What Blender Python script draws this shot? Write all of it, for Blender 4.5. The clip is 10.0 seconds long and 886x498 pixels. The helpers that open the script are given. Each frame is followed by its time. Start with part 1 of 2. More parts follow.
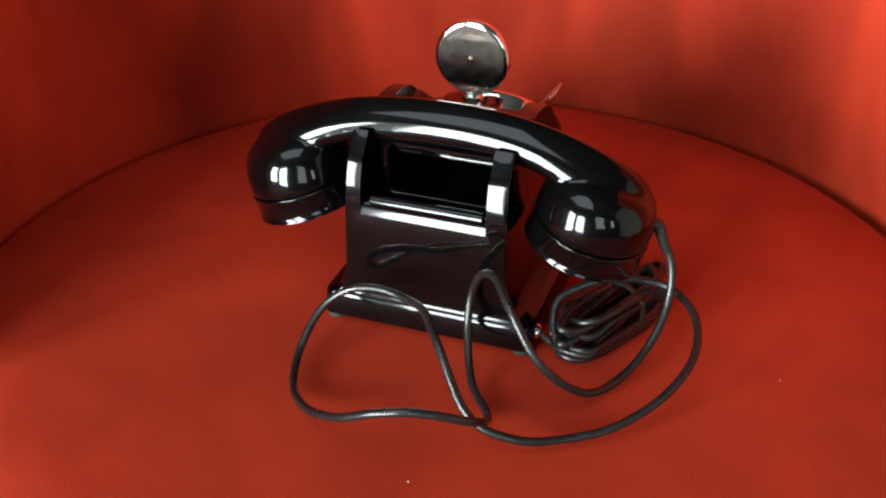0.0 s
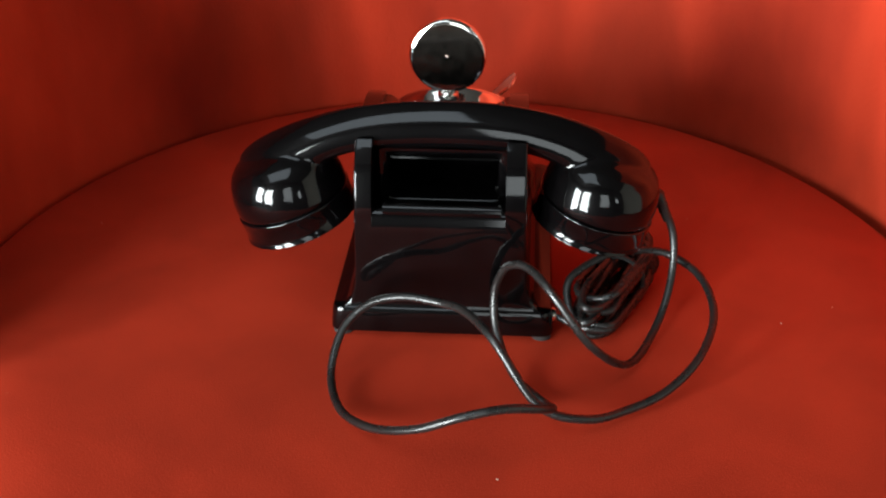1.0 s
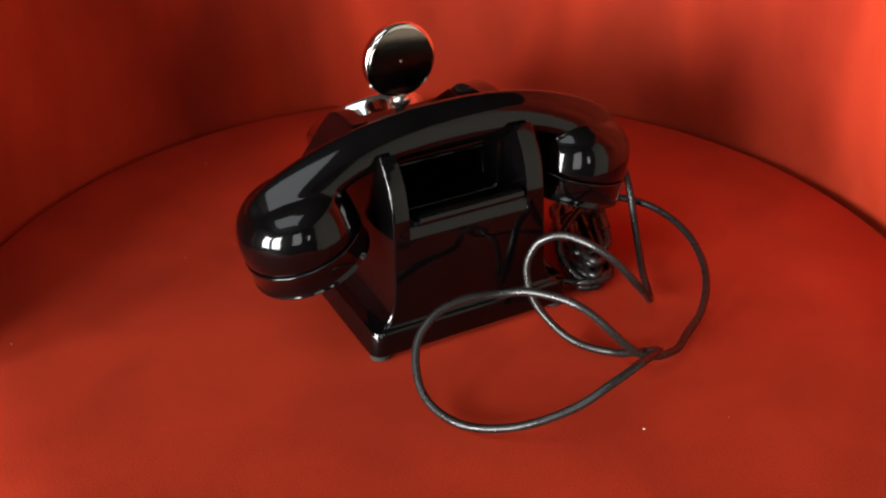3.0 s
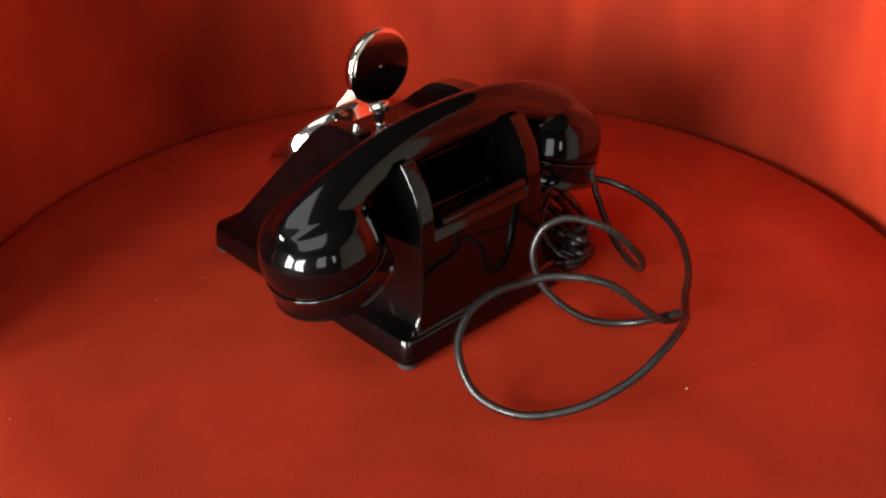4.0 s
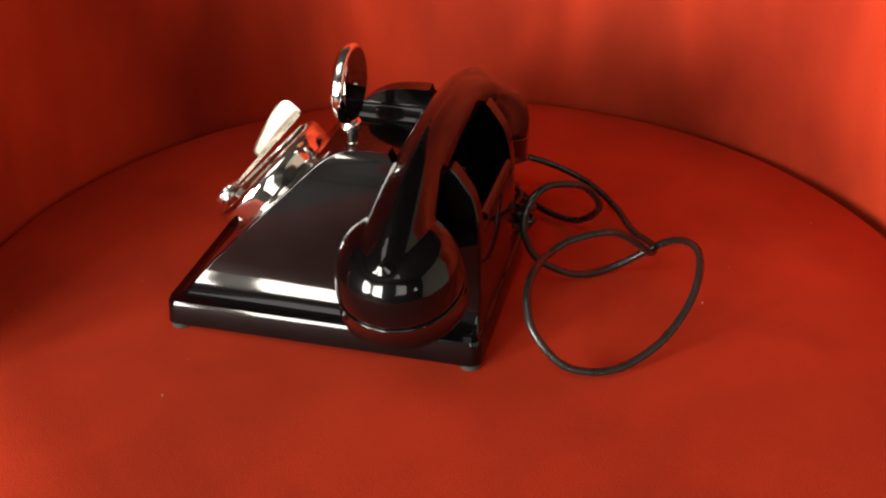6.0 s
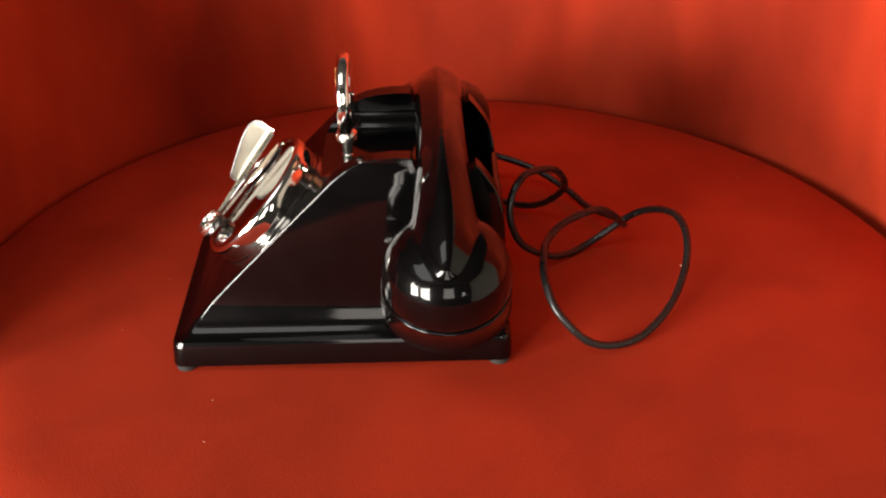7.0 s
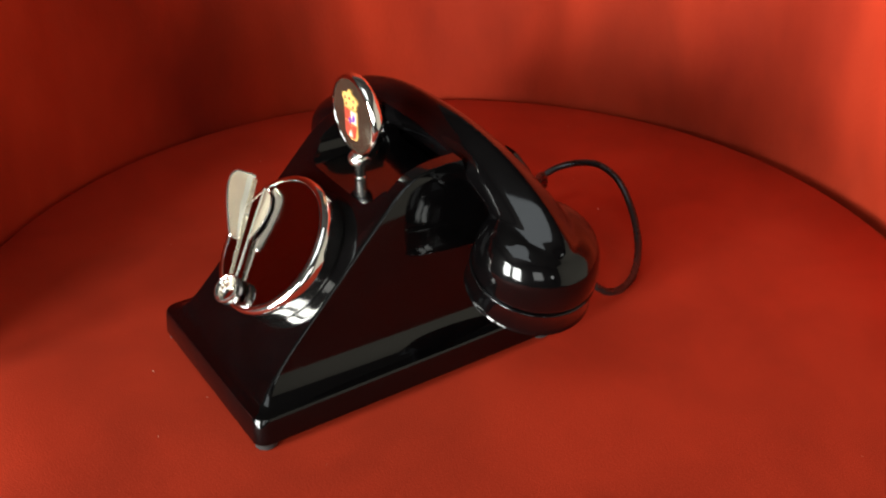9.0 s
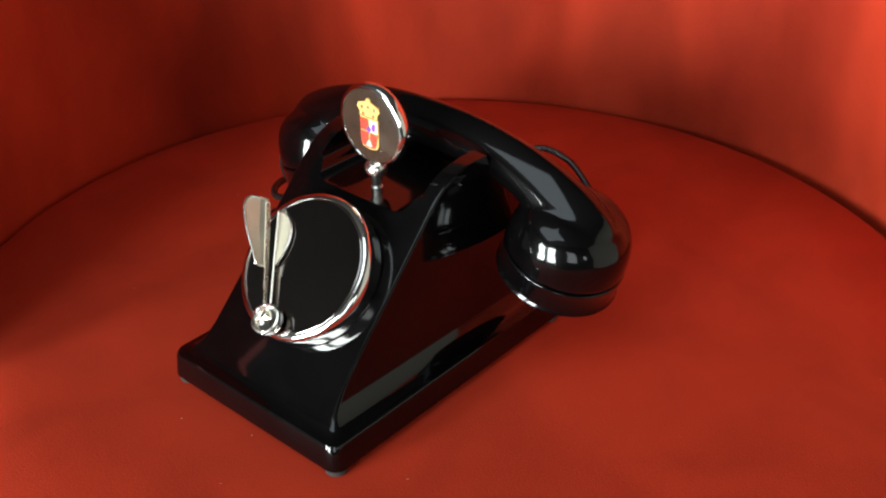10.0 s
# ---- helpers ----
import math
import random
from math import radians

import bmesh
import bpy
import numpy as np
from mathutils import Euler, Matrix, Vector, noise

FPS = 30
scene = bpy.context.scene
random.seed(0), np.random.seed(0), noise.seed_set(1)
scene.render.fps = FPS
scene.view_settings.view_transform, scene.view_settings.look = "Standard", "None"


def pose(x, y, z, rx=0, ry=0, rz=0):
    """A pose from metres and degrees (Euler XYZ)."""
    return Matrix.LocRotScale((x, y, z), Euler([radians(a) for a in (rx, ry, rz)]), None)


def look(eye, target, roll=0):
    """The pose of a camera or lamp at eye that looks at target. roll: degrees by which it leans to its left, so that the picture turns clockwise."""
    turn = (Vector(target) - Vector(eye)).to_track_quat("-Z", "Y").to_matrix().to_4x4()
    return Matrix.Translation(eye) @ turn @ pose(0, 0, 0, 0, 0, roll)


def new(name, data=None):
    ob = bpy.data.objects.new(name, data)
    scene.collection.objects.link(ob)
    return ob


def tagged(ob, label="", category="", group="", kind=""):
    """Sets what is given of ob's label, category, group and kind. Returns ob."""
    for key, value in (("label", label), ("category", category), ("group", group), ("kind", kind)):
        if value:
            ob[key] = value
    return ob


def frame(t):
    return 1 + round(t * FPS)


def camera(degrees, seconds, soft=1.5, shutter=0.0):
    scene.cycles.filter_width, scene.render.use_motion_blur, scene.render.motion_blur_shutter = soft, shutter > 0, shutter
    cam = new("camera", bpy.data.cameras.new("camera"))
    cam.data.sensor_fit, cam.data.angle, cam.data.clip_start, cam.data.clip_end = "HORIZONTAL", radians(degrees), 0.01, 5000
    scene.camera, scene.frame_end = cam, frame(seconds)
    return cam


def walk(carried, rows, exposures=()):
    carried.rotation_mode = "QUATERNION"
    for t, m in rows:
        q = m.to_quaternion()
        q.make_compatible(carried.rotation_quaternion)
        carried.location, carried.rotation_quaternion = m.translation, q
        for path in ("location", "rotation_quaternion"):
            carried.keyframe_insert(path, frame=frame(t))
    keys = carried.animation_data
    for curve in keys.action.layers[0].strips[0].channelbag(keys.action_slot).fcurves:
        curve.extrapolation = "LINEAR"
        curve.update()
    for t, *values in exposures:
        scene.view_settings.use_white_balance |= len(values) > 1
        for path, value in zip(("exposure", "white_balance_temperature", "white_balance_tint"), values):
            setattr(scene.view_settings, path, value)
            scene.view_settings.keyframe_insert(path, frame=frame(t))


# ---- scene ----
# One lens, one standing camera; the turntable carries the telephone round.
cam = camera(41.7, 10.0, soft=2.2)
EYE = Vector((0.0, -0.61, 0.4152))
TILT, LEAN = 31.55, -0.527
VIEW = pose(EYE.x, EYE.y, EYE.z, 90 - TILT, 0, 0) @ pose(0, 0, 0, 0, 0, LEAN)
# the camera's own exposure and white balance drift a little on the way
walk(cam, [(0.0, VIEW), (10.0, VIEW)], [(0.0, 0.02, 5750, 0), (2.0, -0.05, 6000, 4), (4.0, -0.05, 6600, 10), (5.5, 0.02, 7100, 12), (7.5, 0.0, 6850, 10), (8.5, -0.04, 6500, 6), (10.0, -0.10, 5850, 0)])


def turn(t):
    """Degrees that the turntable has gone round at t seconds."""
    return 15.906 * t + 0.506 * t * (10 - t) / 25


HOME = pose(0.0207, 0.0557, 0.0, 0, 0, -20.5)      # the telephone on the table at 0 s

# ---------------------------------------------------------------- light
world = bpy.data.worlds.new("room_air")
scene.world = world
world.use_nodes = True
world.node_tree.nodes["Background"].inputs[0].default_value = (0.75, 0.85, 1.0, 1)
world.node_tree.nodes["Background"].inputs[1].default_value = 0.01


def window_light(name, eye, target, wide, high, watts, colour):
    data = bpy.data.lights.new(name, "AREA")
    data.shape, data.size, data.size_y, data.energy, data.color = "RECTANGLE", wide, high, watts, colour
    ob = new(name, data)
    ob.matrix_world = look(eye, target)
    return ob


# tall glazing round one corner of the room, two smaller windows and a skylight, each at its opening
window_light("tall_window_light", (-3.12, -2.38, 0.38), (0.0, -2.38, 0.38), 1.00, 2.00, 390, (1.0, 0.96, 0.91))
window_light("corner_window_light", (-2.08, -2.97, 0.38), (-2.08, 0.0, 0.38), 1.10, 2.00, 315, (1.0, 0.96, 0.91))
window_light("curtained_window_light", (0.15, -2.97, 0.68), (0.15, 0.0, 0.68), 0.82, 1.50, 15.0, (1.0, 0.96, 0.92))
window_light("side_window_light", (1.43, -2.97, 0.60), (1.43, 0.0, 0.60), 0.27, 0.75, 4.0, (1.0, 0.97, 0.93))
window_light("skylight", (-1.05, -1.20, 2.52), (-1.05, -1.20, 0.0), 1.90, 1.60, 25, (0.97, 0.98, 1.0))
scene.view_settings.exposure = 0.0


# ---------------------------------------------------------------- materials
def material(name, colour, rough=0.5, metal=0.0, ior=1.5, gloss=0.5, vary=0.0, scale=20.0, bump=0.0, bump_scale=200.0,
             rough_vary=0.0, colour2=None, stretch=(1, 1, 1), blotch=0.0, blotch_scale=4.0, detail=6.0, coat=0.0):
    m = bpy.data.materials.new(name)
    m.use_nodes = True
    nt = m.node_tree
    b = nt.nodes["Principled BSDF"]
    b.inputs["Base Color"].default_value = (*colour, 1)
    b.inputs["Roughness"].default_value = rough
    b.inputs["Metallic"].default_value = metal
    b.inputs["IOR"].default_value = ior
    b.inputs["Specular IOR Level"].default_value = gloss
    b.inputs["Coat Weight"].default_value, b.inputs["Coat Roughness"].default_value = coat, 0.07
    b.inputs["Coat IOR"].default_value = 1.43
    co = nt.nodes.new("ShaderNodeTexCoord")
    mp = nt.nodes.new("ShaderNodeMapping")
    mp.inputs["Scale"].default_value = stretch
    nt.links.new(co.outputs["Object"], mp.inputs["Vector"])
    if vary or colour2 or rough_vary:
        n = nt.nodes.new("ShaderNodeTexNoise")
        n.inputs["Scale"].default_value, n.inputs["Detail"].default_value = scale, detail
        nt.links.new(mp.outputs[0], n.inputs["Vector"])
        if vary or colour2:
            r = nt.nodes.new("ShaderNodeValToRGB")
            r.color_ramp.elements[0].position, r.color_ramp.elements[1].position = 0.3, 0.72
            low = colour2 or tuple(c * (1 - vary) for c in colour)
            high = colour if colour2 else tuple(min(1, c * (1 + vary)) for c in colour)
            r.color_ramp.elements[0].color = (*low, 1)
            r.color_ramp.elements[1].color = (*high, 1)
            nt.links.new(n.outputs["Fac"], r.inputs["Fac"])
            out = r.outputs["Color"]
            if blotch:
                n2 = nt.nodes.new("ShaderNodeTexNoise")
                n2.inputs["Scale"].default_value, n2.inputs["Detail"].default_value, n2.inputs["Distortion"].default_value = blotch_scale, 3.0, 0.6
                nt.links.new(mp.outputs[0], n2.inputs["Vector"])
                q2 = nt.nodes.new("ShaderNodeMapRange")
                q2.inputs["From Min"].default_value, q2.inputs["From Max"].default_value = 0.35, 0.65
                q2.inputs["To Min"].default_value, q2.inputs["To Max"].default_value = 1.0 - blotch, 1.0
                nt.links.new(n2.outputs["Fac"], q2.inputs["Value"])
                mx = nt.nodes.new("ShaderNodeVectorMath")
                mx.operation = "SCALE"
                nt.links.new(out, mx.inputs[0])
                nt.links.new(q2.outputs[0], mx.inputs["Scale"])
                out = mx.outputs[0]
            nt.links.new(out, b.inputs["Base Color"])
        if rough_vary:
            q = nt.nodes.new("ShaderNodeMapRange")
            q.inputs["From Min"].default_value, q.inputs["From Max"].default_value = 0.35, 0.75
            q.inputs["To Min"].default_value, q.inputs["To Max"].default_value = rough, rough + rough_vary
            nt.links.new(n.outputs["Fac"], q.inputs["Value"])
            nt.links.new(q.outputs[0], b.inputs["Roughness"])
    if bump:
        k = nt.nodes.new("ShaderNodeTexNoise")
        k.inputs["Scale"].default_value, k.inputs["Detail"].default_value = bump_scale, 4
        nt.links.new(mp.outputs[0], k.inputs["Vector"])
        u = nt.nodes.new("ShaderNodeBump")
        u.inputs["Strength"].default_value, u.inputs["Distance"].default_value = bump, 0.001
        nt.links.new(k.outputs["Fac"], u.inputs["Height"])
        nt.links.new(u.outputs[0], b.inputs["Normal"])
    return m


BAKELITE = material("black_bakelite", (0.0012, 0.0010, 0.0011), 0.24, ior=1.49, gloss=0.022, coat=1.0, rough_vary=0.06, scale=55, vary=0.3, bump=0.015, bump_scale=45)
NICKEL = material("warm_nickel", (0.78, 0.71, 0.58), 0.22, metal=1.0, rough_vary=0.12, scale=70, vary=0.06)
SATIN = material("satin_chrome", (0.82, 0.79, 0.74), 0.17, metal=1.0, rough_vary=0.10, scale=90)
CHROME = material("chrome", (0.80, 0.78, 0.74), 0.05, metal=1.0, rough_vary=0.10, scale=90)
DARK_STEEL = material("dark_polished_steel", (0.34, 0.29, 0.25), 0.13, metal=1.0, rough_vary=0.04, scale=160, vary=0.08)
DIAL_FACE = material("dark_mirror_steel", (0.25, 0.23, 0.22), 0.07, metal=1.0, rough_vary=0.02, scale=160, vary=0.03)
LEAF = material("cream_nickel", (0.92, 0.86, 0.70), 0.34, metal=1.0, rough_vary=0.10, scale=90, vary=0.05)
RED_FELT = material("red_cloth_top", (0.43, 0.034, 0.011), 0.85, colour2=(0.365, 0.028, 0.009), scale=9, bump=0.25, bump_scale=900, gloss=0.12, blotch=0.16, blotch_scale=14)
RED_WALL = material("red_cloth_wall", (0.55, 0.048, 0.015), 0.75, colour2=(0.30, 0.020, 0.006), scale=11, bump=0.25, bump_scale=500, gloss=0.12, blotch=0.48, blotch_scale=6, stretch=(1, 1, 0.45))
RUBBER = material("black_rubber", (0.009, 0.0085, 0.008), 0.24, rough_vary=0.15, scale=120, bump=0.1, bump_scale=300)
FOOT = material("grey_rubber_foot", (0.022, 0.022, 0.021), 0.6, vary=0.2, scale=80)
GOLD = material("gold_enamel", (0.56, 0.34, 0.10), 0.3, vary=0.25, scale=300)
CRIMSON = material("crimson_enamel", (0.36, 0.05, 0.03), 0.25, vary=0.25, scale=300)
WHITE_ENAMEL = material("white_enamel", (0.52, 0.44, 0.37), 0.25, vary=0.1, scale=300)
VIOLET = material("violet_enamel", (0.16, 0.05, 0.28), 0.25, vary=0.2, scale=300)
BADGE_FACE = material("dark_brown_lacquer", (0.030, 0.018, 0.012), 0.22, vary=0.2, scale=80)
LINT = material("pale_lint", (0.75, 0.62, 0.50), 0.9)
PLASTER = material("pale_wall_paint", (0.36, 0.33, 0.275), 0.9, vary=0.05, scale=3, bump=0.1, bump_scale=60)
PANEL = material("grey_wall_paint", (0.035, 0.032, 0.030), 0.8, vary=0.2, scale=4, bump=0.1, bump_scale=60)
BOARDS = material("dark_floor_covering", (0.012, 0.0105, 0.0095), 0.8, vary=0.15, scale=4, bump=0.1, bump_scale=80)


# ---------------------------------------------------------------- mesh helpers
def part(name, bm, mat, parent=None, label="", smooth=40, m=None):
    me = bpy.data.meshes.new(name)
    bmesh.ops.recalc_face_normals(bm, faces=bm.faces)
    bm.to_mesh(me)
    bm.free()
    me.materials.append(mat)
    if smooth:
        me.shade_smooth()
        me.set_sharp_from_angle(angle=radians(smooth))
    ob = new(name, me)
    if parent:
        ob.parent = parent
    if m is not None:
        ob.matrix_basis = m
    return tagged(ob, label)


def loft(rings, close_ends=True, loop=True):
    """A skin over rings of equally many points."""
    bm = bmesh.new()
    vs = [[bm.verts.new(p) for p in ring] for ring in rings]
    n = len(rings[0])
    for a, b in zip(vs, vs[1:]):
        for i in range(n if loop else n - 1):
            j = (i + 1) % n
            bm.faces.new((a[i], a[j], b[j], b[i]))
    if close_ends:
        bm.faces.new(vs[0])
        bm.faces.new(list(reversed(vs[-1])))
    return bm


def lathe(profile, n=64):
    """A solid of revolution round z; profile: (radius, z) from below to above, closed at both ends."""
    return loft([[(r * math.cos(2 * math.pi * i / n), r * math.sin(2 * math.pi * i / n), z) for i in range(n)] for r, z in profile])


def annulus(profile, n=48):
    """A ring of revolution round z whose profile (radius, z) closes on itself."""
    rings = [[(r * math.cos(2 * math.pi * i / n), r * math.sin(2 * math.pi * i / n), z) for r, z in profile] for i in range(n)]
    return loft(rings + [rings[0]], close_ends=False)


def round_rect(hx, y0, y1, r, z, k=5):
    out = []
    for cx, cy, a0 in ((hx - r, y1 - r, 0), (-hx + r, y1 - r, 90), (-hx + r, y0 + r, 180), (hx - r, y0 + r, 270)):
        for i in range(k + 1):
            a = radians(a0 + 90 * i / k)
            out.append((cx + r * math.cos(a), cy + r * math.sin(a), z))
    return out


def box(bm, x0, x1, y0, y1, z0, z1):
    v = [bm.verts.new((x, y, z)) for z in (z0, z1) for x, y in ((x0, y0), (x1, y0), (x1, y1), (x0, y1))]
    for f in ((3, 2, 1, 0), (4, 5, 6, 7), (0, 1, 5, 4), (1, 2, 6, 5), (2, 3, 7, 6), (3, 0, 4, 7)):
        bm.faces.new([v[i] for i in f])
    return v


def prism(points, x0, x1):
    """Points (y, z) drawn out from x0 to x1."""
    return loft([[(x0, y, z) for y, z in points], [(x1, y, z) for y, z in points]])


def spline(points, per=6):
    pts = [Vector(p) for p in points]
    ext = [2 * pts[0] - pts[1]] + pts + [2 * pts[-1] - pts[-2]]
    out = []
    for i in range(len(pts) - 1):
        p0, p1, p2, p3 = ext[i:i + 4]
        for k in range(per):
            u = k / per
            out.append(0.5 * (2 * p1 + (p2 - p0) * u + (2 * p0 - 5 * p1 + 4 * p2 - p3) * u * u + (3 * p1 - p0 - 3 * p2 + p3) * u ** 3))
    return out + [pts[-1]]


def tube(path, radius, n=12):
    """A round cord along a path; radius: a number or one for each point."""
    path = [Vector(p) for p in path]
    rr = radius if isinstance(radius, (list, tuple)) else [radius] * len(path)
    tang = [(path[min(i + 1, len(path) - 1)] - path[max(i - 1, 0)]).normalized() for i in range(len(path))]
    side = tang[0].orthogonal().normalized()
    rings = []
    for p, t, r in zip(path, tang, rr):
        side = (side - t * side.dot(t)).normalized()
        up = t.cross(side)
        rings.append([tuple(p + r * (math.cos(2 * math.pi * i / n) * side + math.sin(2 * math.pi * i / n) * up)) for i in range(n)])
    return loft(rings)


def carved(ob, cutters):
    """ob with the solids in cutters taken away from it."""
    for bm in cutters:
        me = bpy.data.meshes.new("cutter")
        bmesh.ops.recalc_face_normals(bm, faces=bm.faces)
        bm.to_mesh(me)
        bm.free()
        c = new("cutter", me)
        mod = ob.modifiers.new("cut", "BOOLEAN")
        mod.operation, mod.solver, mod.object = "DIFFERENCE", "EXACT", c
        deps = bpy.context.evaluated_depsgraph_get()
        deps.update()
        made = bpy.data.meshes.new_from_object(ob.evaluated_get(deps))
        ob.modifiers.clear()
        ob.data = made
        bpy.data.objects.remove(c)
        bpy.data.meshes.remove(me)
    return ob


def moulded(name, pieces, mat, parent, label):
    """One skin over several overlapping pieces, with the hollows between them rounded out as in a pressing."""
    deps = bpy.context.evaluated_depsgraph_get()
    deps.update()
    bm = bmesh.new()
    for ob in pieces:
        me = bpy.data.meshes.new_from_object(ob.evaluated_get(deps))
        me.transform(ob.matrix_basis)
        bm.from_mesh(me)
        bpy.data.meshes.remove(me)
        bpy.data.objects.remove(ob)
    whole = part(name, bm, mat, parent, label, smooth=0)
    skin = whole.modifiers.new("skin", "REMESH")
    skin.mode, skin.voxel_size, skin.use_smooth_shade = "VOXEL", 0.0009, True
    even = whole.modifiers.new("even", "SMOOTH")
    even.factor, even.iterations = 0.5, 22
    deps = bpy.context.evaluated_depsgraph_get()
    deps.update()
    made = bpy.data.meshes.new_from_object(whole.evaluated_get(deps))
    whole.modifiers.clear()
    whole.data = made
    made.shade_smooth()
    return whole


def softened(ob, width=0.0012, segments=3, angle=35):
    mod = ob.modifiers.new("worn_edges", "BEVEL")
    mod.width, mod.segments, mod.limit_method, mod.angle_limit = width, segments, "ANGLE", radians(angle)
    mod.harden_normals = True
    return ob


# ---------------------------------------------------------------- the room round the table (out of view, but mirrored)
def shell(name, x0, x1, y0, y1, z0, z1, mat):
    bm = bmesh.new()
    box(bm, x0, x1, y0, y1, z0, z1)
    return tagged(part(name, bm, mat, smooth=0), kind="structure")


def wall_with_openings(name, z0, z1, x0, x1, y0, y1, openings, mat, along_y=False):
    """A wall along x, or along y, with openings (from, to, foot, head) in order."""
    bm = bmesh.new()
    at = x0
    for w0, w1, v0, v1 in openings:
        box(bm, at, w0, y0, y1, z0, z1)
        box(bm, w0, w1, y0, y1, z0, v0)
        box(bm, w0, w1, y0, y1, v1, z1)
        at = w1
    box(bm, at, x1, y0, y1, z0, z1)
    if along_y:
        for v in bm.verts:
            v.co.x, v.co.y = v.co.y, v.co.x
    return tagged(part(name, bm, mat, smooth=0), kind="structure")


shell("floor", -3.3, 2.5, -3.1, 1.9, -1.25, -1.15, BOARDS)
shell("wall_north", -3.3, 2.5, 1.8, 1.9, -1.15, 2.55, PANEL)
shell("wall_east", 2.4, 2.5, -3.0, 1.8, -1.15, 2.55, PLASTER)
wall_with_openings("wall_west", -1.15, 2.55, -3.0, 1.8, -3.25, -3.15, ((-2.90, -1.86, -0.64, 1.40),), PANEL, True)
wall_with_openings("wall_south", -1.15, 2.55, -3.25, 2.5, -3.1, -3.0, ((-2.66, -1.50, -0.64, 1.40), (-0.28, 0.58, -0.10, 1.46), (1.28, 1.58, 0.21, 0.99)), PANEL)


def ceiling():
    """Dark ceiling with the skylight's opening."""
    bm = bmesh.new()
    for x0, x1, y0, y1 in ((-3.3, 2.5, -3.1, -2.02), (-3.3, 2.5, -0.38, 1.9), (-3.3, -2.02, -2.02, -0.38), (-0.08, 2.5, -2.02, -0.38)):
        box(bm, x0, x1, y0, y1, 2.55, 2.65)
    return tagged(part("ceiling", bm, PANEL, smooth=0), kind="structure")


ceiling()

# ---------------------------------------------------------------- red stage
RIM = 0.315


def stage_wall():
    """The curved cloth-covered wall, open at the front, with shallow folds; its top sinks towards one end like the arm
    of a tub chair. The unseen last stretch of that end is added to shade the table's left.
    """
    # from about 185 to 197 degrees: unseen extension, added to block low window light
    a0, a1, n = radians(-14), radians(197), 210
    rows = [-0.05, -0.02, -0.004, 0.004, 0.015, 0.03, 0.06, 0.10, 0.15, 0.20, 0.30, 0.42]
    rings = []
    for i in range(n + 1):
        a = a0 + (a1 - a0) * i / n
        fold = 0.0026 * noise.noise((a * 5, 0.3, 0)) + 0.0016 * noise.noise((a * 14, 2.3, 0))
        sink = max(0.0, min(1.0, (a - radians(162)) / radians(26)))
        high = 1 - 0.62 * sink * sink * (3 - 2 * sink) - 0.12 * max(0.0, (a - radians(188)) / radians(20))
        levels = [z if z < 0.02 else 0.02 + (z - 0.02) * high for z in rows]
        ring = []
        for z in levels:
            pucker = 0.0022 * math.exp(-((z - 0.012) / 0.012) ** 2) * noise.noise((a * 22, 7.1, z * 20))
            r = RIM + 0.005 + 0.008 * max(0.0, min(1.0, (1.05 - a) / 0.7)) + fold * min(1, max(0.2, z * 12)) + pucker
            ring.append((r * math.cos(a), r * math.sin(a), z))
        for z in reversed(levels):
            ring.append(((RIM + 0.030) * math.cos(a), (RIM + 0.030) * math.sin(a), z))
        rings.append(ring)
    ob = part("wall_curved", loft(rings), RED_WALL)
    return tagged(ob, kind="structure")


def pedestal():
    ob = part("pedestal", lathe([(0.26, -1.15), (0.26, -1.11), (0.20, -1.09), (0.20, -0.06), (0.345, -0.06), (0.345, -0.05), (0.1, -0.05), (0.1, -0.014)], 96), BOARDS)
    return tagged(ob, "grey round pedestal under the turntable", "pedestal")


def turntable():
    top = new("turntable")
    prof = [(0.02, -0.012), (RIM - 0.002, -0.012), (RIM, -0.010), (RIM, -0.003), (RIM - 0.0008, -0.001), (RIM - 0.003, 0.0)]
    part("disc", lathe(prof + [(0.25, 0.0), (0.12, 0.0), (0.01, 0.0)], 160), RED_FELT, top)
    rng = random.Random(4)
    spots = [(-0.019, -0.1625, 0.0007)] + [(0.30 * math.sqrt(rng.random()) * math.cos(a), 0.30 * math.sqrt(rng.random()) * math.sin(a), rng.uniform(0.0002, 0.0004))
                                           for a in [rng.uniform(0, 6.28) for _ in range(16)]]
    for x, y, r in spots:
        bm = bmesh.new()
        bmesh.ops.create_icosphere(bm, subdivisions=1, radius=r)
        for v in bm.verts:
            v.co.z *= 0.5
            v.co.x *= rng.uniform(0.7, 1.3)
        part("lint", bm, LINT, top, m=pose(x, y, r * 0.3))
    return tagged(top, "round turntable covered in plain red cloth", "turntable")


stage_wall()
pedestal()
TABLE = turntable()


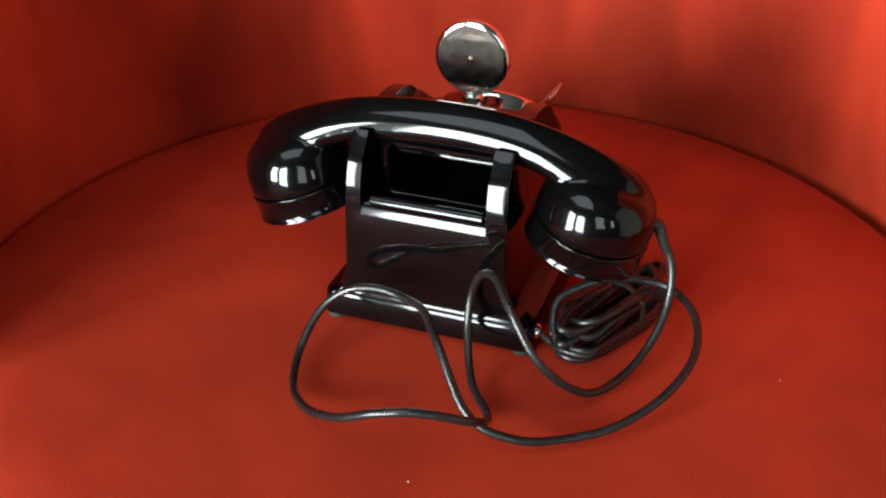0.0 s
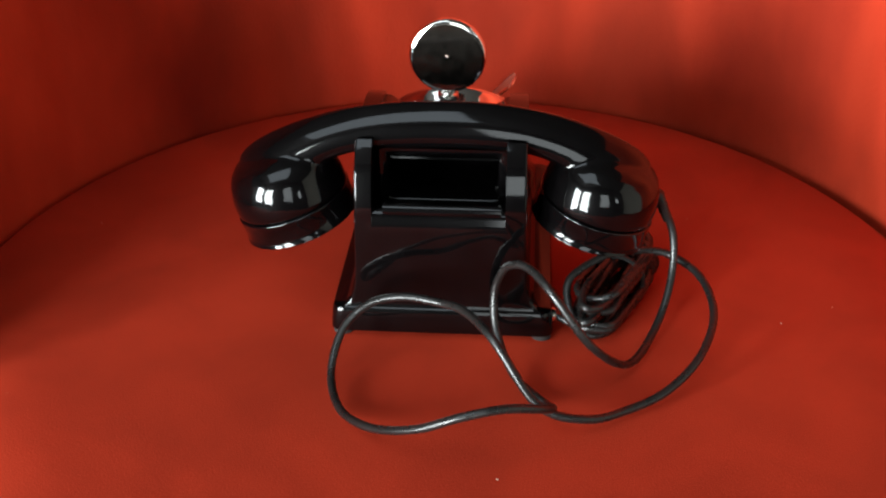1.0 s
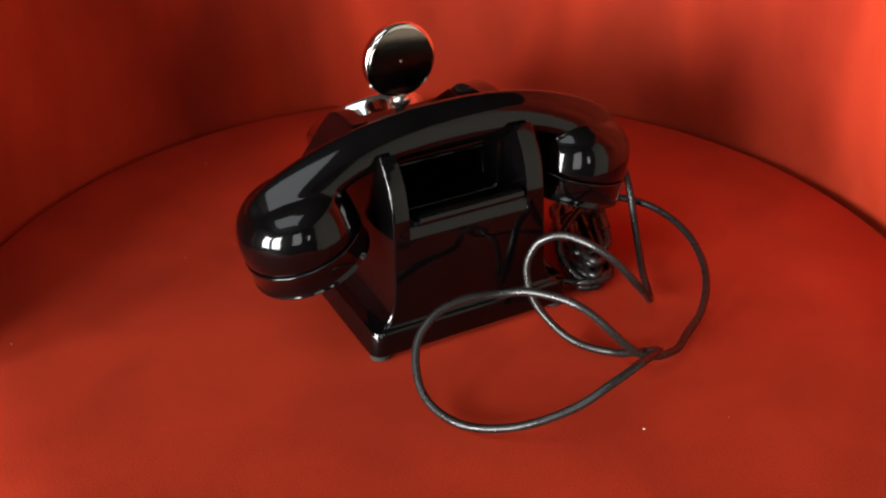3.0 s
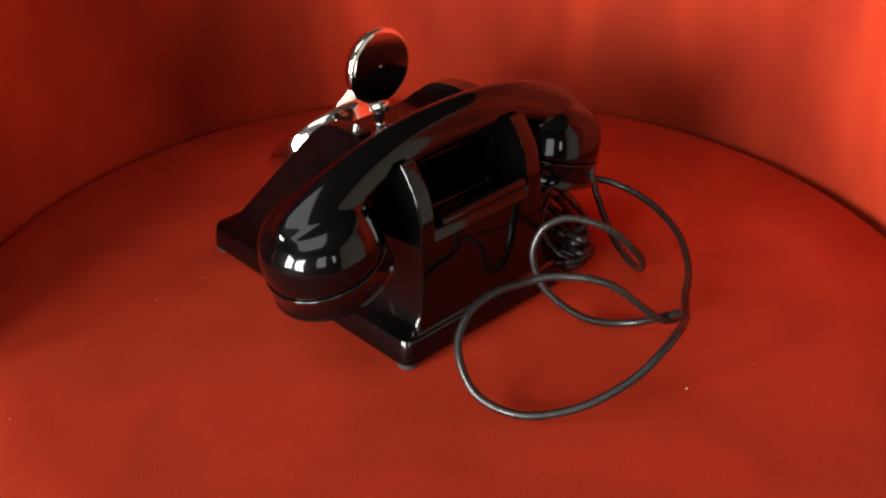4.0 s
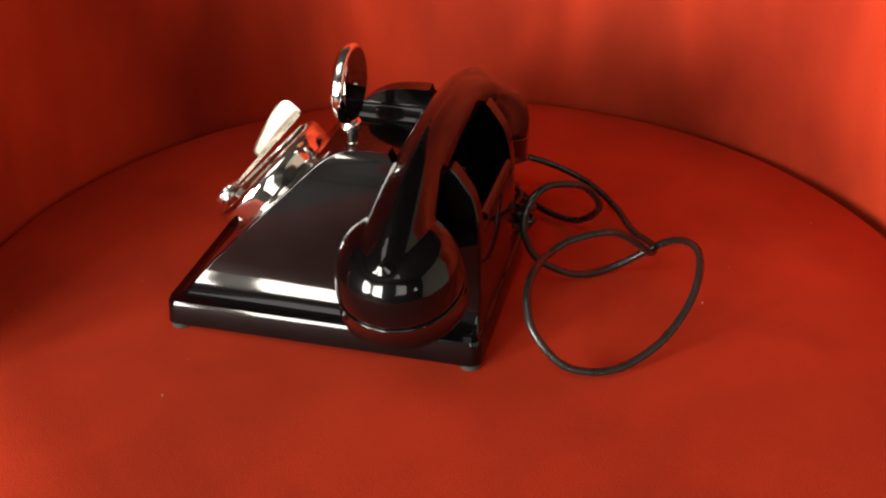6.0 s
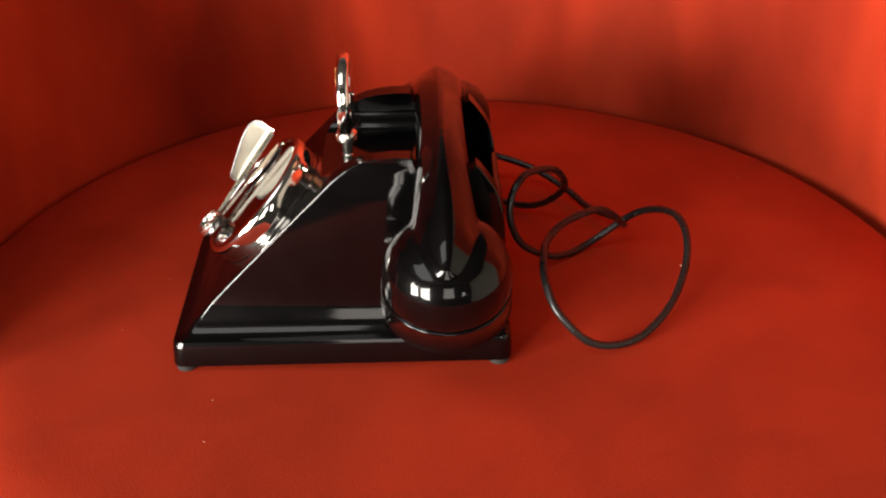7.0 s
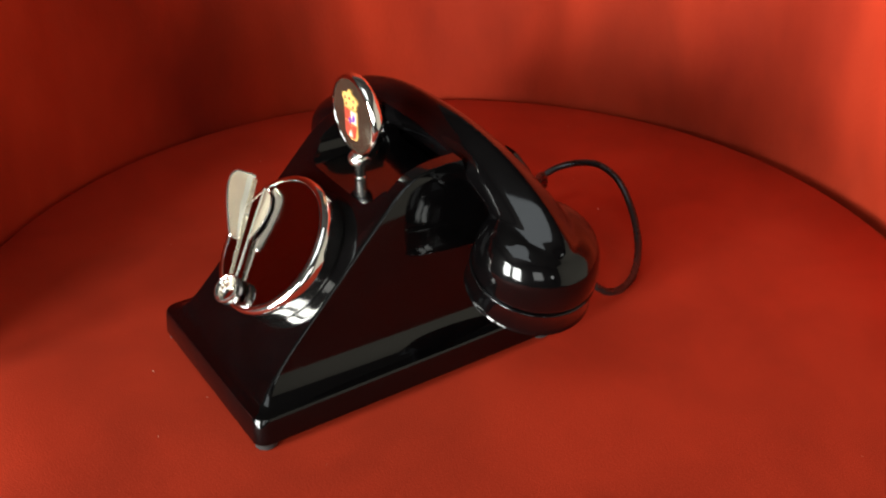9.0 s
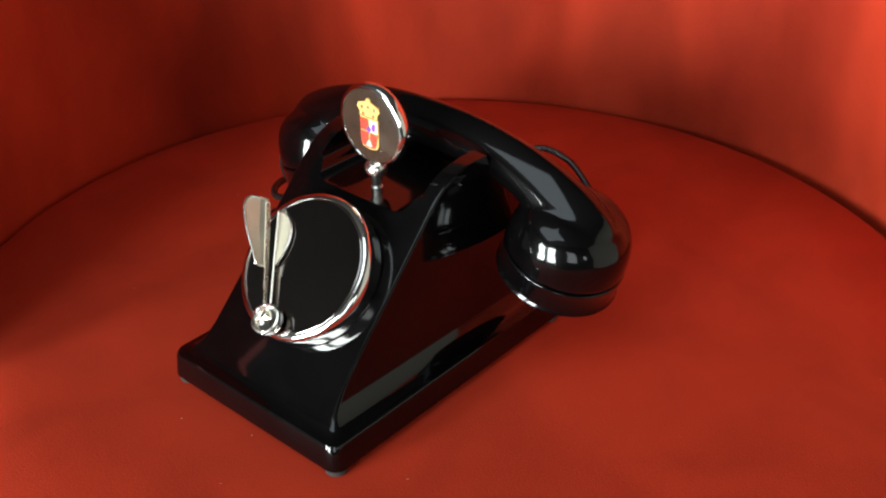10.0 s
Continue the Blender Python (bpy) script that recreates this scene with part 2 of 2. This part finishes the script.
# ---------------------------------------------------------------- telephone
def body_rings():
    """Level sections of the housing: plinth, concave flare, then the wedge with its sloping face."""
    levels = [  # z, half width, back, front, corner radius
        (0.0036, 0.0658, -0.0965, 0.0985, 0.006), (0.0046, 0.0674, -0.0980, 0.1000, 0.007),
        (0.0180, 0.0662, -0.0975, 0.0992, 0.007), (0.0198, 0.0654, -0.0967, 0.0982, 0.007), (0.0204, 0.0636, -0.0957, 0.0965, 0.006),
        (0.0212, 0.0600, -0.0952, 0.0922, 0.005), (0.0232, 0.0572, -0.0948, 0.0898, 0.004), (0.0265, 0.0545, -0.0946, 0.0868, 0.003),
        (0.0310, 0.0524, -0.0945, 0.0826, 0.0022), (0.0370, 0.0512, -0.0944, 0.0772, 0.0018), (0.0450, 0.0506, -0.0943, 0.0698, 0.0016),
        (0.0600, 0.0502, -0.0940, 0.0556, 0.0016), (0.0800, 0.0498, -0.0936, 0.0361, 0.0016), (0.0880, 0.0496, -0.0931, 0.0284, 0.0016), (0.0950, 0.0495, -0.0920, 0.0217, 0.0016),
        (0.1010, 0.0494, -0.0906, 0.0159, 0.0016), (0.1050, 0.0494, -0.0893, 0.0121, 0.0016), (0.1080, 0.0493, -0.0881, 0.0092, 0.0016), (0.1120, 0.0492, -0.0855, 0.0053, 0.0016),
        (0.1160, 0.0491, -0.0827, 0.0012, 0.0016), (0.1200, 0.0491, -0.0800, -0.0035, 0.0016), (0.1230, 0.0490, -0.0770, -0.0080, 0.0016),
        (0.1255, 0.0490, -0.0745, -0.0140, 0.0016), (0.1272, 0.0490, -0.0730, -0.0215, 0.0016), (0.1280, 0.0490, -0.0722, -0.0300, 0.0016)]
    lean = [0.0014 if z < 0.021 else 0.0010 + 0.0004 * max(0.0, (0.031 - z) / 0.01) for z, *_ in levels]
    return [[(x + c, y, z) for x, y, z in round_rect(hx, yb, yf, r, z)] for c, (z, hx, yb, yf, r) in zip(lean, levels)]


def telephone():
    phone = new("telephone")
    # housing with the pocket under its deck, the trough between the cheeks, the cradle and the notch in the front
    housing = part("housing", loft(body_rings()), BAKELITE, phone)
    sunk = [(0.0755, 0.0050), (0.0758, 0.0032), (0.0766, 0.0017), (0.0778, 0.0007), (0.0795, 0.0001), (0.0800, 0.0), (0.1035, 0.0)]
    trough = loft([round_rect(0.0385 - s, -0.083 + s, -0.012 - s, 0.004, z) for z, s in sunk])
    well = loft([round_rect(0.0385, -0.083, -0.050, 0.002, z) for z in (0.100, 0.2)])
    lip = [(-0.12, 0.0735), (-0.0941, 0.0735), (-0.0938, 0.0755), (-0.0932, 0.0778), (-0.0924, 0.0802), (-0.0914, 0.0822), (-0.0901, 0.0836), (-0.0884, 0.0843), (-0.0866, 0.0840), (-0.0846, 0.0830), (-0.0834, 0.0812), (-0.06, 0.0812)]
    back = prism(lip + [(-0.06, 0.20), (-0.12, 0.20)], -0.0385, 0.0385)
    curve = [(0.0385, 0.1168), (0.0368, 0.1164), (0.0352, 0.1150), (0.0340, 0.1125), (0.0325, 0.1098), (0.0300, 0.1080), (0.0260, 0.1072), (0.0160, 0.1070)]
    hollow = curve + [(-x, z) for x, z in reversed(curve)] + [(-0.0385, 0.16), (0.0385, 0.16)]
    notch = loft([[(x, y, z) for x, z in hollow] for y in (-0.052, 0.06)])
    lower = prism([(-0.03, 0.1165), (-0.03, 0.2), (0.06, 0.2), (0.06, 0.1165)], -0.0385, 0.0385)
    seat = [(-0.060 + 0.0190 * math.sin(a), 0.1300 - 0.0160 * math.cos(a)) for a in [radians(-90 + 15 * i) for i in range(13)]]
    cradle = prism(seat + [(-0.060 + 0.0190, 0.16), (-0.060 - 0.0190, 0.16)], -0.08, 0.08)
    carved(housing, [trough, well, back, notch, lower, cradle])
    housing.data.shade_smooth()
    housing.data.set_sharp_from_angle(angle=radians(30))
    softened(housing, 0.0019, 3, 32)
    # the framed hollow under the handset and the rolled sill before it
    def opening(hx, z0, z1, y, r=0.0025, cx=0.0012):
        return [(cx + a, y, b) for a, b, _ in round_rect(hx, z0, z1, r, 0)]
    outer, inner = (0.0376, 0.0760, 0.1122), (0.0322, 0.0795, 0.1088)
    def grown(f, d):
        return (f[0] + d, f[1] - d, f[2] + d)
    rings = [opening(*outer, -0.0500), opening(*outer, -0.0660), opening(*grown(inner, 0.0011), -0.0662, 0.0034),
             opening(*grown(inner, 0.0005), -0.0658, 0.0029), opening(*inner, -0.0648), opening(*inner, -0.0500)]
    part("cradle_frame", loft(rings, close_ends=False), BAKELITE, phone, smooth=50)
    for x in (-0.0366, 0.0334):
        bm = bmesh.new()
        box(bm, x, x + 0.0056, -0.0496, -0.0125, 0.0765, 0.1034)
        softened(part("ledge", bm, BAKELITE, phone), 0.0008, 2)
    roll = [(-0.0905 + 0.0036 * math.cos(a), 0.0852 + 0.0040 * math.sin(a)) for a in [radians(-20 + 22 * i) for i in range(11)]]
    part("sill", prism(roll, -0.0318, 0.0360), BAKELITE, phone, smooth=50)
    for x in (-0.0588, 0.0616):
        for y in (-0.0905, 0.0925):
            part("foot", lathe([(0.0052, 0.0), (0.0062, 0.0006), (0.0064, 0.0040), (0.0050, 0.0050)], 24), FOOT, phone, "grey rubber foot", m=pose(x, y, 0))
    return phone


def handset(phone):
    """Arched handset: a keeled handle that runs out over two domed capsules."""
    yc = -0.0585
    half = [  # outer x, z; inner x, z; half width
        (-0.1222, 0.0990, -0.1140, 0.0880, 0.0120), (-0.1200, 0.1036, -0.1060, 0.0880, 0.0180), (-0.1132, 0.1102, -0.0940, 0.0910, 0.0208),
        (-0.1024, 0.1168, -0.0800, 0.0975, 0.0206), (-0.0896, 0.1230, -0.0680, 0.1045, 0.0186),
        (-0.0728, 0.1293, -0.0570, 0.1095, 0.0172), (-0.0530, 0.1347, -0.0440, 0.1122, 0.0160),
        (-0.0310, 0.1379, -0.0270, 0.1135, 0.0157), (-0.0115, 0.1391, -0.0105, 0.1140, 0.0155)]
    side = [(0.0, 0.0), (0.55, 0.015), (0.86, 0.09), (1.0, 0.26), (0.97, 0.48), (0.84, 0.69), (0.56, 0.86), (0.25, 0.985), (0.09, 1.035), (0.02, 1.05)]
    shape = side + [(-u, v) for u, v in reversed(side[1:])]
    rings = []
    for xo, zo, xi, zi, w in half + [(-a, b, -c, d, w) for a, b, c, d, w in reversed(half)]:
        rings.append([(xi + (xo - xi) * v, yc + 0.94 * w * u, zi + (zo - zi) * v) for u, v in shape])
    dome = [(0.0300, 0.0165), (0.0342, 0.0166), (0.0346, 0.0169), (0.0348, 0.0195), (0.0346, 0.0250), (0.0338, 0.0305), (0.0322, 0.0360), (0.0296, 0.0408),
            (0.0256, 0.0448), (0.0203, 0.0477), (0.0142, 0.0495), (0.0076, 0.0504), (0.0020, 0.0506)]
    ring = [(0.0270, 0.0012), (0.0300, 0.0004), (0.0335, 0.0), (0.0350, 0.0004), (0.0356, 0.0010), (0.0355, 0.0016), (0.0350, 0.0022), (0.0349, 0.0050), (0.0349, 0.0148),
            (0.0352, 0.0153), (0.0352, 0.0158), (0.0349, 0.0162), (0.0344, 0.01635), (0.0300, 0.0165)]
    body = part("grip", loft(rings), BAKELITE, smooth=0)
    sub = body.modifiers.new("round", "SUBSURF")
    sub.levels = sub.render_levels = 2
    ends = [pose(sx * 0.0862, yc - 0.0008, 0.0616, 0, sx * 17.2, 0) for sx in (-1, 1)]
    domes = [part("dome", lathe(dome, 72), BAKELITE, m=m) for m in ends]
    handle = moulded("handset", [body] + domes, BAKELITE, phone, "glossy black arched handset")
    for m in ends:
        part("capsule_cap", lathe(ring, 72), BAKELITE, handle, "screw-on black cap", m=m)
    handle.matrix_basis = Matrix.Translation((0, 0, 0.125)) @ pose(0, 0, 0, 0, -0.7, 0) @ Matrix.Translation((0, 0, -0.1256))
    return handle


def badge(phone):
    """Round badge on a chromed post behind the dial."""
    post = part("badge_post", lathe([(0.0036, 0.1060), (0.0036, 0.1078), (0.0030, 0.1084), (0.0034, 0.1155), (0.0050, 0.1162), (0.0064, 0.1175), (0.0066, 0.1202), (0.0056, 0.1222), (0.003, 0.1235)], 32),
                SATIN, phone, "chromed post", m=pose(0, -0.0045, 0))
    prof = [(0.019, -0.0034), (0.0222, -0.0034), (0.0232, -0.0026), (0.0236, -0.0010), (0.0236, 0.0010), (0.0232, 0.0026), (0.0222, 0.0034), (0.0212, 0.0035), (0.0207, 0.0026)]
    face = part("badge", lathe(prof, 72), CHROME, phone, "round chromed badge", m=pose(0, -0.0045, 0.1454, -90, 0, 0))
    part("back_plate", lathe([(0.0209, 0.0), (0.0209, 0.0006), (0.02, 0.0008)], 72), DARK_STEEL, face, "dull dark back plate", m=pose(0, 0, -0.0040))
    part("screw", lathe([(0.0011, 0.0), (0.0011, 0.0010), (0.0007, 0.0013)], 16), CHROME, face, m=pose(0, 0, -0.0051))
    part("front_plate", lathe([(0.0209, 0.0), (0.0209, 0.0005), (0.0195, 0.0009)], 72), BADGE_FACE, face, "dark brown enamel face", m=pose(0, 0, 0.0026))
    crest(face)
    return face


def plate(outline, z0, z1):
    """A flat piece with the outline (x, y) from z0 to z1."""
    return loft([[(x, y, z0) for x, y in outline], [(x, y, z1) for x, y in outline]])


def crest(face):
    """Small enamel crest: a crown over a quartered shield. Up is -y in the badge's space, and x runs to the onlooker's left."""
    def up(pts):
        return [(-x * 1.25, -y * 1.22 + 0.0008) for x, y in pts]
    crown = [(-0.0050, 0.0052), (0.0050, 0.0052), (0.0052, 0.0072), (0.0066, 0.0088), (0.0060, 0.0108), (0.0036, 0.0116), (0.0014, 0.0122), (0.0010, 0.0138),
             (-0.0010, 0.0138), (-0.0014, 0.0122), (-0.0036, 0.0116), (-0.0060, 0.0108), (-0.0066, 0.0088), (-0.0052, 0.0072)]
    part("crown", plate(up(crown), 0.0034, 0.0043), GOLD, face, "gold crown")
    for i, (x, y) in enumerate(((-0.0036, 0.0092), (0.0, 0.0098), (0.0036, 0.0092), (-0.0030, 0.0062), (0.0030, 0.0062))):
        part("jewel", lathe([(0.0009, 0.0), (0.0009, 0.0004), (0.0005, 0.0007)], 10), CRIMSON, face, m=pose(-x * 1.25, -y * 1.22 + 0.0008, 0.0042))
    half = [(0.0, 0.0046), (0.0053, 0.0046), (0.0053, -0.0018), (0.0052, -0.0078), (0.0040, -0.0098), (0.0, -0.0106)]
    left = [(-x, y) for x, y in half]
    part("shield", plate(up(half + [(-x, y) for x, y in reversed(half[1:-1])]), 0.0034, 0.0040), GOLD, face, "gold-edged shield")
    part("quarter", plate(up([(-0.0050, 0.0040), (-0.0004, 0.0040), (-0.0004, -0.0018), (-0.0050, -0.0018)]), 0.0038, 0.0044), CRIMSON, face, "crimson quarter")
    part("quarter", plate(up([(0.0004, 0.0040), (0.0050, 0.0040), (0.0050, -0.0018), (0.0004, -0.0018)]), 0.0038, 0.0044), WHITE_ENAMEL, face, "white quarter")
    part("quarter", plate(up([(-0.0051, -0.0024), (-0.0004, -0.0024), (-0.0004, -0.0100), (-0.0036, -0.0093), (-0.0049, -0.0076)]), 0.0038, 0.0044), CRIMSON, face, "crimson quarter")
    part("quarter", plate(up([(0.0004, -0.0024), (0.0051, -0.0024), (0.0040, -0.0076), (0.0032, -0.0093), (0.0004, -0.0100)]), 0.0038, 0.0044), CRIMSON, face, "crimson quarter")
    part("emblem", plate(up([(0.0016, 0.0006), (0.0028, 0.0030), (0.0042, 0.0018), (0.0036, -0.0006), (0.0022, -0.0012)]), 0.0042, 0.0047), VIOLET, face, "violet emblem")
    part("emblem", plate(up([(-0.0014, -0.0006), (0.0, 0.0008), (0.0014, -0.0006), (0.0, -0.0026)]), 0.0042, 0.0048), VIOLET, face, "violet emblem")
    part("emblem", plate(up([(-0.0018, -0.0088), (0.0018, -0.0088), (0.0004, -0.0060), (-0.0004, -0.0060)]), 0.0042, 0.0047), WHITE_ENAMEL, face, "white emblem")


EYELET, FOOT_AT = Vector((-0.0002, 0.0338, 0.0275)), Vector((0.0042, 0.0312, 0.0262))


def dial(phone):
    """Polished disc set on the slope, with a two-leaved lever hinged near its lower edge."""
    m = pose(0.001, 0.0380, 0.0680, -46.2, 0, 0)
    base = part("dial", lathe([(0.040, -0.004), (0.0445, -0.004), (0.0447, 0.0022), (0.0440, 0.0040), (0.0425, 0.0046)], 96), BAKELITE, phone, "black collar round the dial", m=m)
    part("drum", lathe([(0.0412, 0.0), (0.0412, 0.0060), (0.0405, 0.0066), (0.0405, 0.0078), (0.0412, 0.0084), (0.0418, 0.0150), (0.0420, 0.0180), (0.0416, 0.0200), (0.0405, 0.0214), (0.0392, 0.0219), (0.0382, 0.0219), (0.0377, 0.0212), (0.030, 0.0205)], 96), CHROME, base, "chromed dial drum")
    part("face", lathe([(0.0376, 0.0), (0.0376, 0.0006), (0.0370, 0.0009), (0.0366, 0.0009), (0.0010, 0.0009)], 96), DIAL_FACE, base, "dark polished face", m=pose(0, 0, 0.0206))
    lever(base)
    return base


def lever(base):
    """Two thin strips hinged beside an eyelet over the dial's lower edge: one ends in a bent leaf that stands off the face, the other in a flat half-round leaf close to it."""
    q, n = Vector((0.788, 0.616, 0)), Vector((0, 0, 1))
    eye = [(0.0050, -0.0030), (0.0068, -0.0032), (0.0074, -0.0024), (0.0075, 0.0008), (0.0072, 0.0016), (0.0065, 0.0018), (0.0056, 0.0010), (0.0050, -0.0006)]
    eyelet = part("eyelet", annulus(eye, 40), SATIN, base, "chromed eyelet", m=pose(EYELET.x, EYELET.y, EYELET.z, 4, -4, 0) @ Matrix.Scale(1.15, 4))
    part("cup", lathe([(0.0052, -0.0026), (0.0052, -0.0020), (0.0030, -0.0024), (0.0006, -0.0026)], 32), CHROME, eyelet)
    block = bmesh.new()
    box(block, -0.0018, 0.0022, -0.0032, 0.0032, -0.0045, 0.0016)
    softened(part("hinge", block, NICKEL, base, m=pose(FOOT_AT.x, FOOT_AT.y, FOOT_AT.z - 0.0005, 0, 0, 38)), 0.0006, 2)
    # the standing leaf: edge of the strip, bend, outer edge
    foot, tip = FOOT_AT.copy(), Vector((0.0358, -0.0222, 0.0290))
    d, long = (tip - foot).normalized(), (tip - foot).length
    strip_of(base, foot, d, long, (q * 0.3 + n * 0.95).normalized() * 0.0030)
    bend, rim = q * 0.0030 + n * 0.0034, q * 0.0058 + n * 0.0130
    thick = d.cross(rim).normalized() * 0.0004
    rings, edge = [], []
    for u, k in ((0.41, 0.30), (0.43, 0.44), (0.50, 0.56), (0.60, 0.70), (0.72, 0.86), (0.82, 0.96), (0.90, 1.0), (0.97, 0.97), (1.01, 0.86), (1.03, 0.66)):
        p = foot + d * long * u
        line = [p, p + bend * min(1.0, k * 1.2), p + bend * min(1.0, k * 1.2) * 0.35 + rim * k * 0.72, p + rim * k]
        rings.append([tuple(v + thick) for v in line] + [tuple(v - thick) for v in reversed(line)])
        edge.append(line[-1])
    leaf = part("leaf", loft(rings), LEAF, base, "bent nickel leaf", smooth=20)
    part("leaf_edge", tube(spline([foot + d * long * 0.41] + edge + [foot + d * long * 1.03], 4), 0.0006, 8), SATIN, leaf)
    # the flat leaf
    foot, tip = FOOT_AT - n * 0.0022 - q * 0.0018, Vector((0.0318, -0.0208, 0.0224))
    d, long = (tip - foot).normalized(), (tip - foot).length
    strip_of(base, foot, d, long, n * 0.0018 - q * 0.0008)
    w = n * 0.0002 - q * 0.0100
    out = [(0.44, 0.0), (0.50, 0.40), (0.60, 0.80), (0.70, 0.98), (0.78, 1.0), (0.88, 0.80), (0.95, 0.46), (1.0, 0.0)]
    ring = spline([foot + d * long * u + w * k for u, k in out], 4)
    leaf = part("leaf", loft([[tuple(p - n * 0.0003) for p in ring], [tuple(p + n * 0.0003) for p in ring]]), LEAF, base, "half-round nickel leaf", smooth=30)
    part("leaf_edge", tube(ring, 0.0005, 8), SATIN, leaf)


def strip_of(base, foot, d, long, across):
    """A thin flat strip from the hinge, a little narrower at its foot."""
    thick = d.cross(across).normalized() * 0.0006
    rings = []
    for u, k in ((-0.03, 0.6), (0.1, 0.7), (0.3, 0.8), (0.5, 1.0), (1.0, 1.0)):
        p, f = foot + d * long * u, across * k * 0.5
        rings.append([tuple(p - f - thick), tuple(p + f - thick), tuple(p + f + thick), tuple(p - f + thick)])
    softened(part("strip", loft(rings), NICKEL, base, "thin nickel strip", smooth=30), 0.0003, 2)


def cord(phone):
    """The lead from the handset: down to the table, up in a hump, round in a big loop and back behind the housing."""
    path = spline(CORD, 6)
    line = part("cord", tube(path, 0.0024), RUBBER, phone, "black rubber-covered cord in loose loops", smooth=60)
    a, b = Vector(CORD[0]), Vector(CORD[1])
    part("cord_boot", tube([a + Vector((-0.006, -0.001, 0.004)), a, a.lerp(b, 0.35), a.lerp(b, 0.6)], [0.0038, 0.0037, 0.0032, 0.0025]), RUBBER, line)
    return line


def hank(phone):
    """The rest of the lead, wound into a long hank and tied, with its plug."""
    rng = random.Random(11)
    mid, ax, cross = Vector((0.1060, -0.0560, 0.0)), Vector((0.40, 0.916, 0)), Vector((0.916, -0.40, 0))
    pts, turns, per = [], 9, 10
    for i in range(turns * per + 4):
        a = 2 * math.pi * i / per
        k = i // per
        long = 0.046 - 0.005 * (k % 3) + rng.uniform(-0.003, 0.003)
        wide = 0.0150 - 0.0034 * (k % 4) + rng.uniform(-0.0015, 0.0015)
        high = 0.0040 + 0.0030 * k + 0.0055 * math.sin(a * 0.5 + k) + rng.uniform(-0.001, 0.001)
        ca, sa = math.cos(a), math.sin(a)
        p = mid + ax * long * math.copysign(abs(ca) ** 0.75, ca) + cross * wide * math.copysign(abs(sa) ** 0.55, sa) + Vector((0, 0, max(0.0024, min(0.030, high))))
        pts.append(p)
    coil = part("cable_hank", tube(spline(pts, 4), 0.0024, 10), RUBBER, phone, "spare black cable wound into a hank", smooth=60)
    tie = [mid + ax * 0.012 + cross * 0.0155 * math.cos(t) + Vector((0, 0, 0.0155 + 0.0145 * math.sin(t))) for t in [2 * math.pi * i / 20 for i in range(23)]]
    part("tie", tube(tie, 0.0016, 8), RUBBER, coil)
    plug_m = Matrix.Translation((0.1225, -0.0200, 0.0130)) @ pose(0, 0, 0, 80, 0, 35)
    plug = part("plug", lathe([(0.0040, -0.016), (0.0062, -0.014), (0.0085, -0.004), (0.0100, 0.002), (0.0102, 0.011), (0.0094, 0.0125), (0.0080, 0.0130)], 28), RUBBER, coil, "black plug", m=plug_m)
    run = spline([(0.0880, -0.0900, 0.0060), (0.0800, -0.0890, 0.0085), (0.0725, -0.0850, 0.0100), (0.0640, -0.0820, 0.0105)], 5)
    part("line_lead", tube(run, 0.0021), RUBBER, coil)
    part("grommet", lathe([(0.0042, -0.002), (0.0046, 0.0), (0.0046, 0.0035), (0.0036, 0.0050)], 20), CHROME, coil, "small metal grommet", m=Matrix.Translation((0.0655, -0.0826, 0.0105)) @ pose(0, 0, 0, 0, 90, 0))
    return coil


CORD = [(0.1289, -0.0526, 0.0789), (0.1397, -0.0557, 0.0524), (0.1385, -0.0698, 0.0244), (0.1275, -0.0949, 0.0070), (0.1109, -0.1261, 0.0076),
        (0.0882, -0.1442, 0.0328), (0.0676, -0.1358, 0.0582), (0.0533, -0.1174, 0.0649), (0.0431, -0.1083, 0.0616), (0.0373, -0.1039, 0.0533),
        (0.0333, -0.1040, 0.0388), (0.0351, -0.1136, 0.0198), (0.0459, -0.1368, 0.0052), (0.0629, -0.1603, 0.0049), (0.0659, -0.1915, 0.0260),
        (0.0429, -0.2089, 0.0390), (0.0198, -0.2141, 0.0365), (-0.0030, -0.2099, 0.0242), (-0.0284, -0.1955, 0.0116), (-0.0489, -0.1725, 0.0044),
        (-0.0578, -0.1461, 0.0088), (-0.0529, -0.1265, 0.0259), (-0.0383, -0.1191, 0.0387), (-0.0188, -0.1195, 0.0448), (0.0023, -0.1246, 0.0451),
        (0.0179, -0.1376, 0.0485), (0.0351, -0.1618, 0.0464), (0.0593, -0.1819, 0.0203), (0.0859, -0.1808, 0.0110), (0.1088, -0.1658, 0.0064),
        (0.1312, -0.1518, 0.0096), (0.1510, -0.1288, 0.0168), (0.1619, -0.0974, 0.0235), (0.1582, -0.0684, 0.0297), (0.1441, -0.0490, 0.0329),
        (0.1267, -0.0457, 0.0360), (0.1019, -0.0561, 0.0385), (0.0794, -0.0689, 0.0298),
        (0.0770, -0.0800, 0.0190), (0.0830, -0.0905, 0.0110), (0.0930, -0.0900, 0.0080)]

PHONE = telephone()
handset(PHONE)
badge(PHONE)
dial(PHONE)
cord(PHONE)
hank(PHONE)
tagged(PHONE, "old black bakelite telephone with chromed dial, handset in its cradle", "telephone")


# ---------------------------------------------------------------- what turns
def motions():
    times = [i * 0.5 for i in range(21)]
    for thing, home in ((TABLE, Matrix.Identity(4)), (PHONE, HOME)):
        walk(thing, [(t, pose(0, 0, 0, 0, 0, turn(t)) @ home) for t in times])


motions()
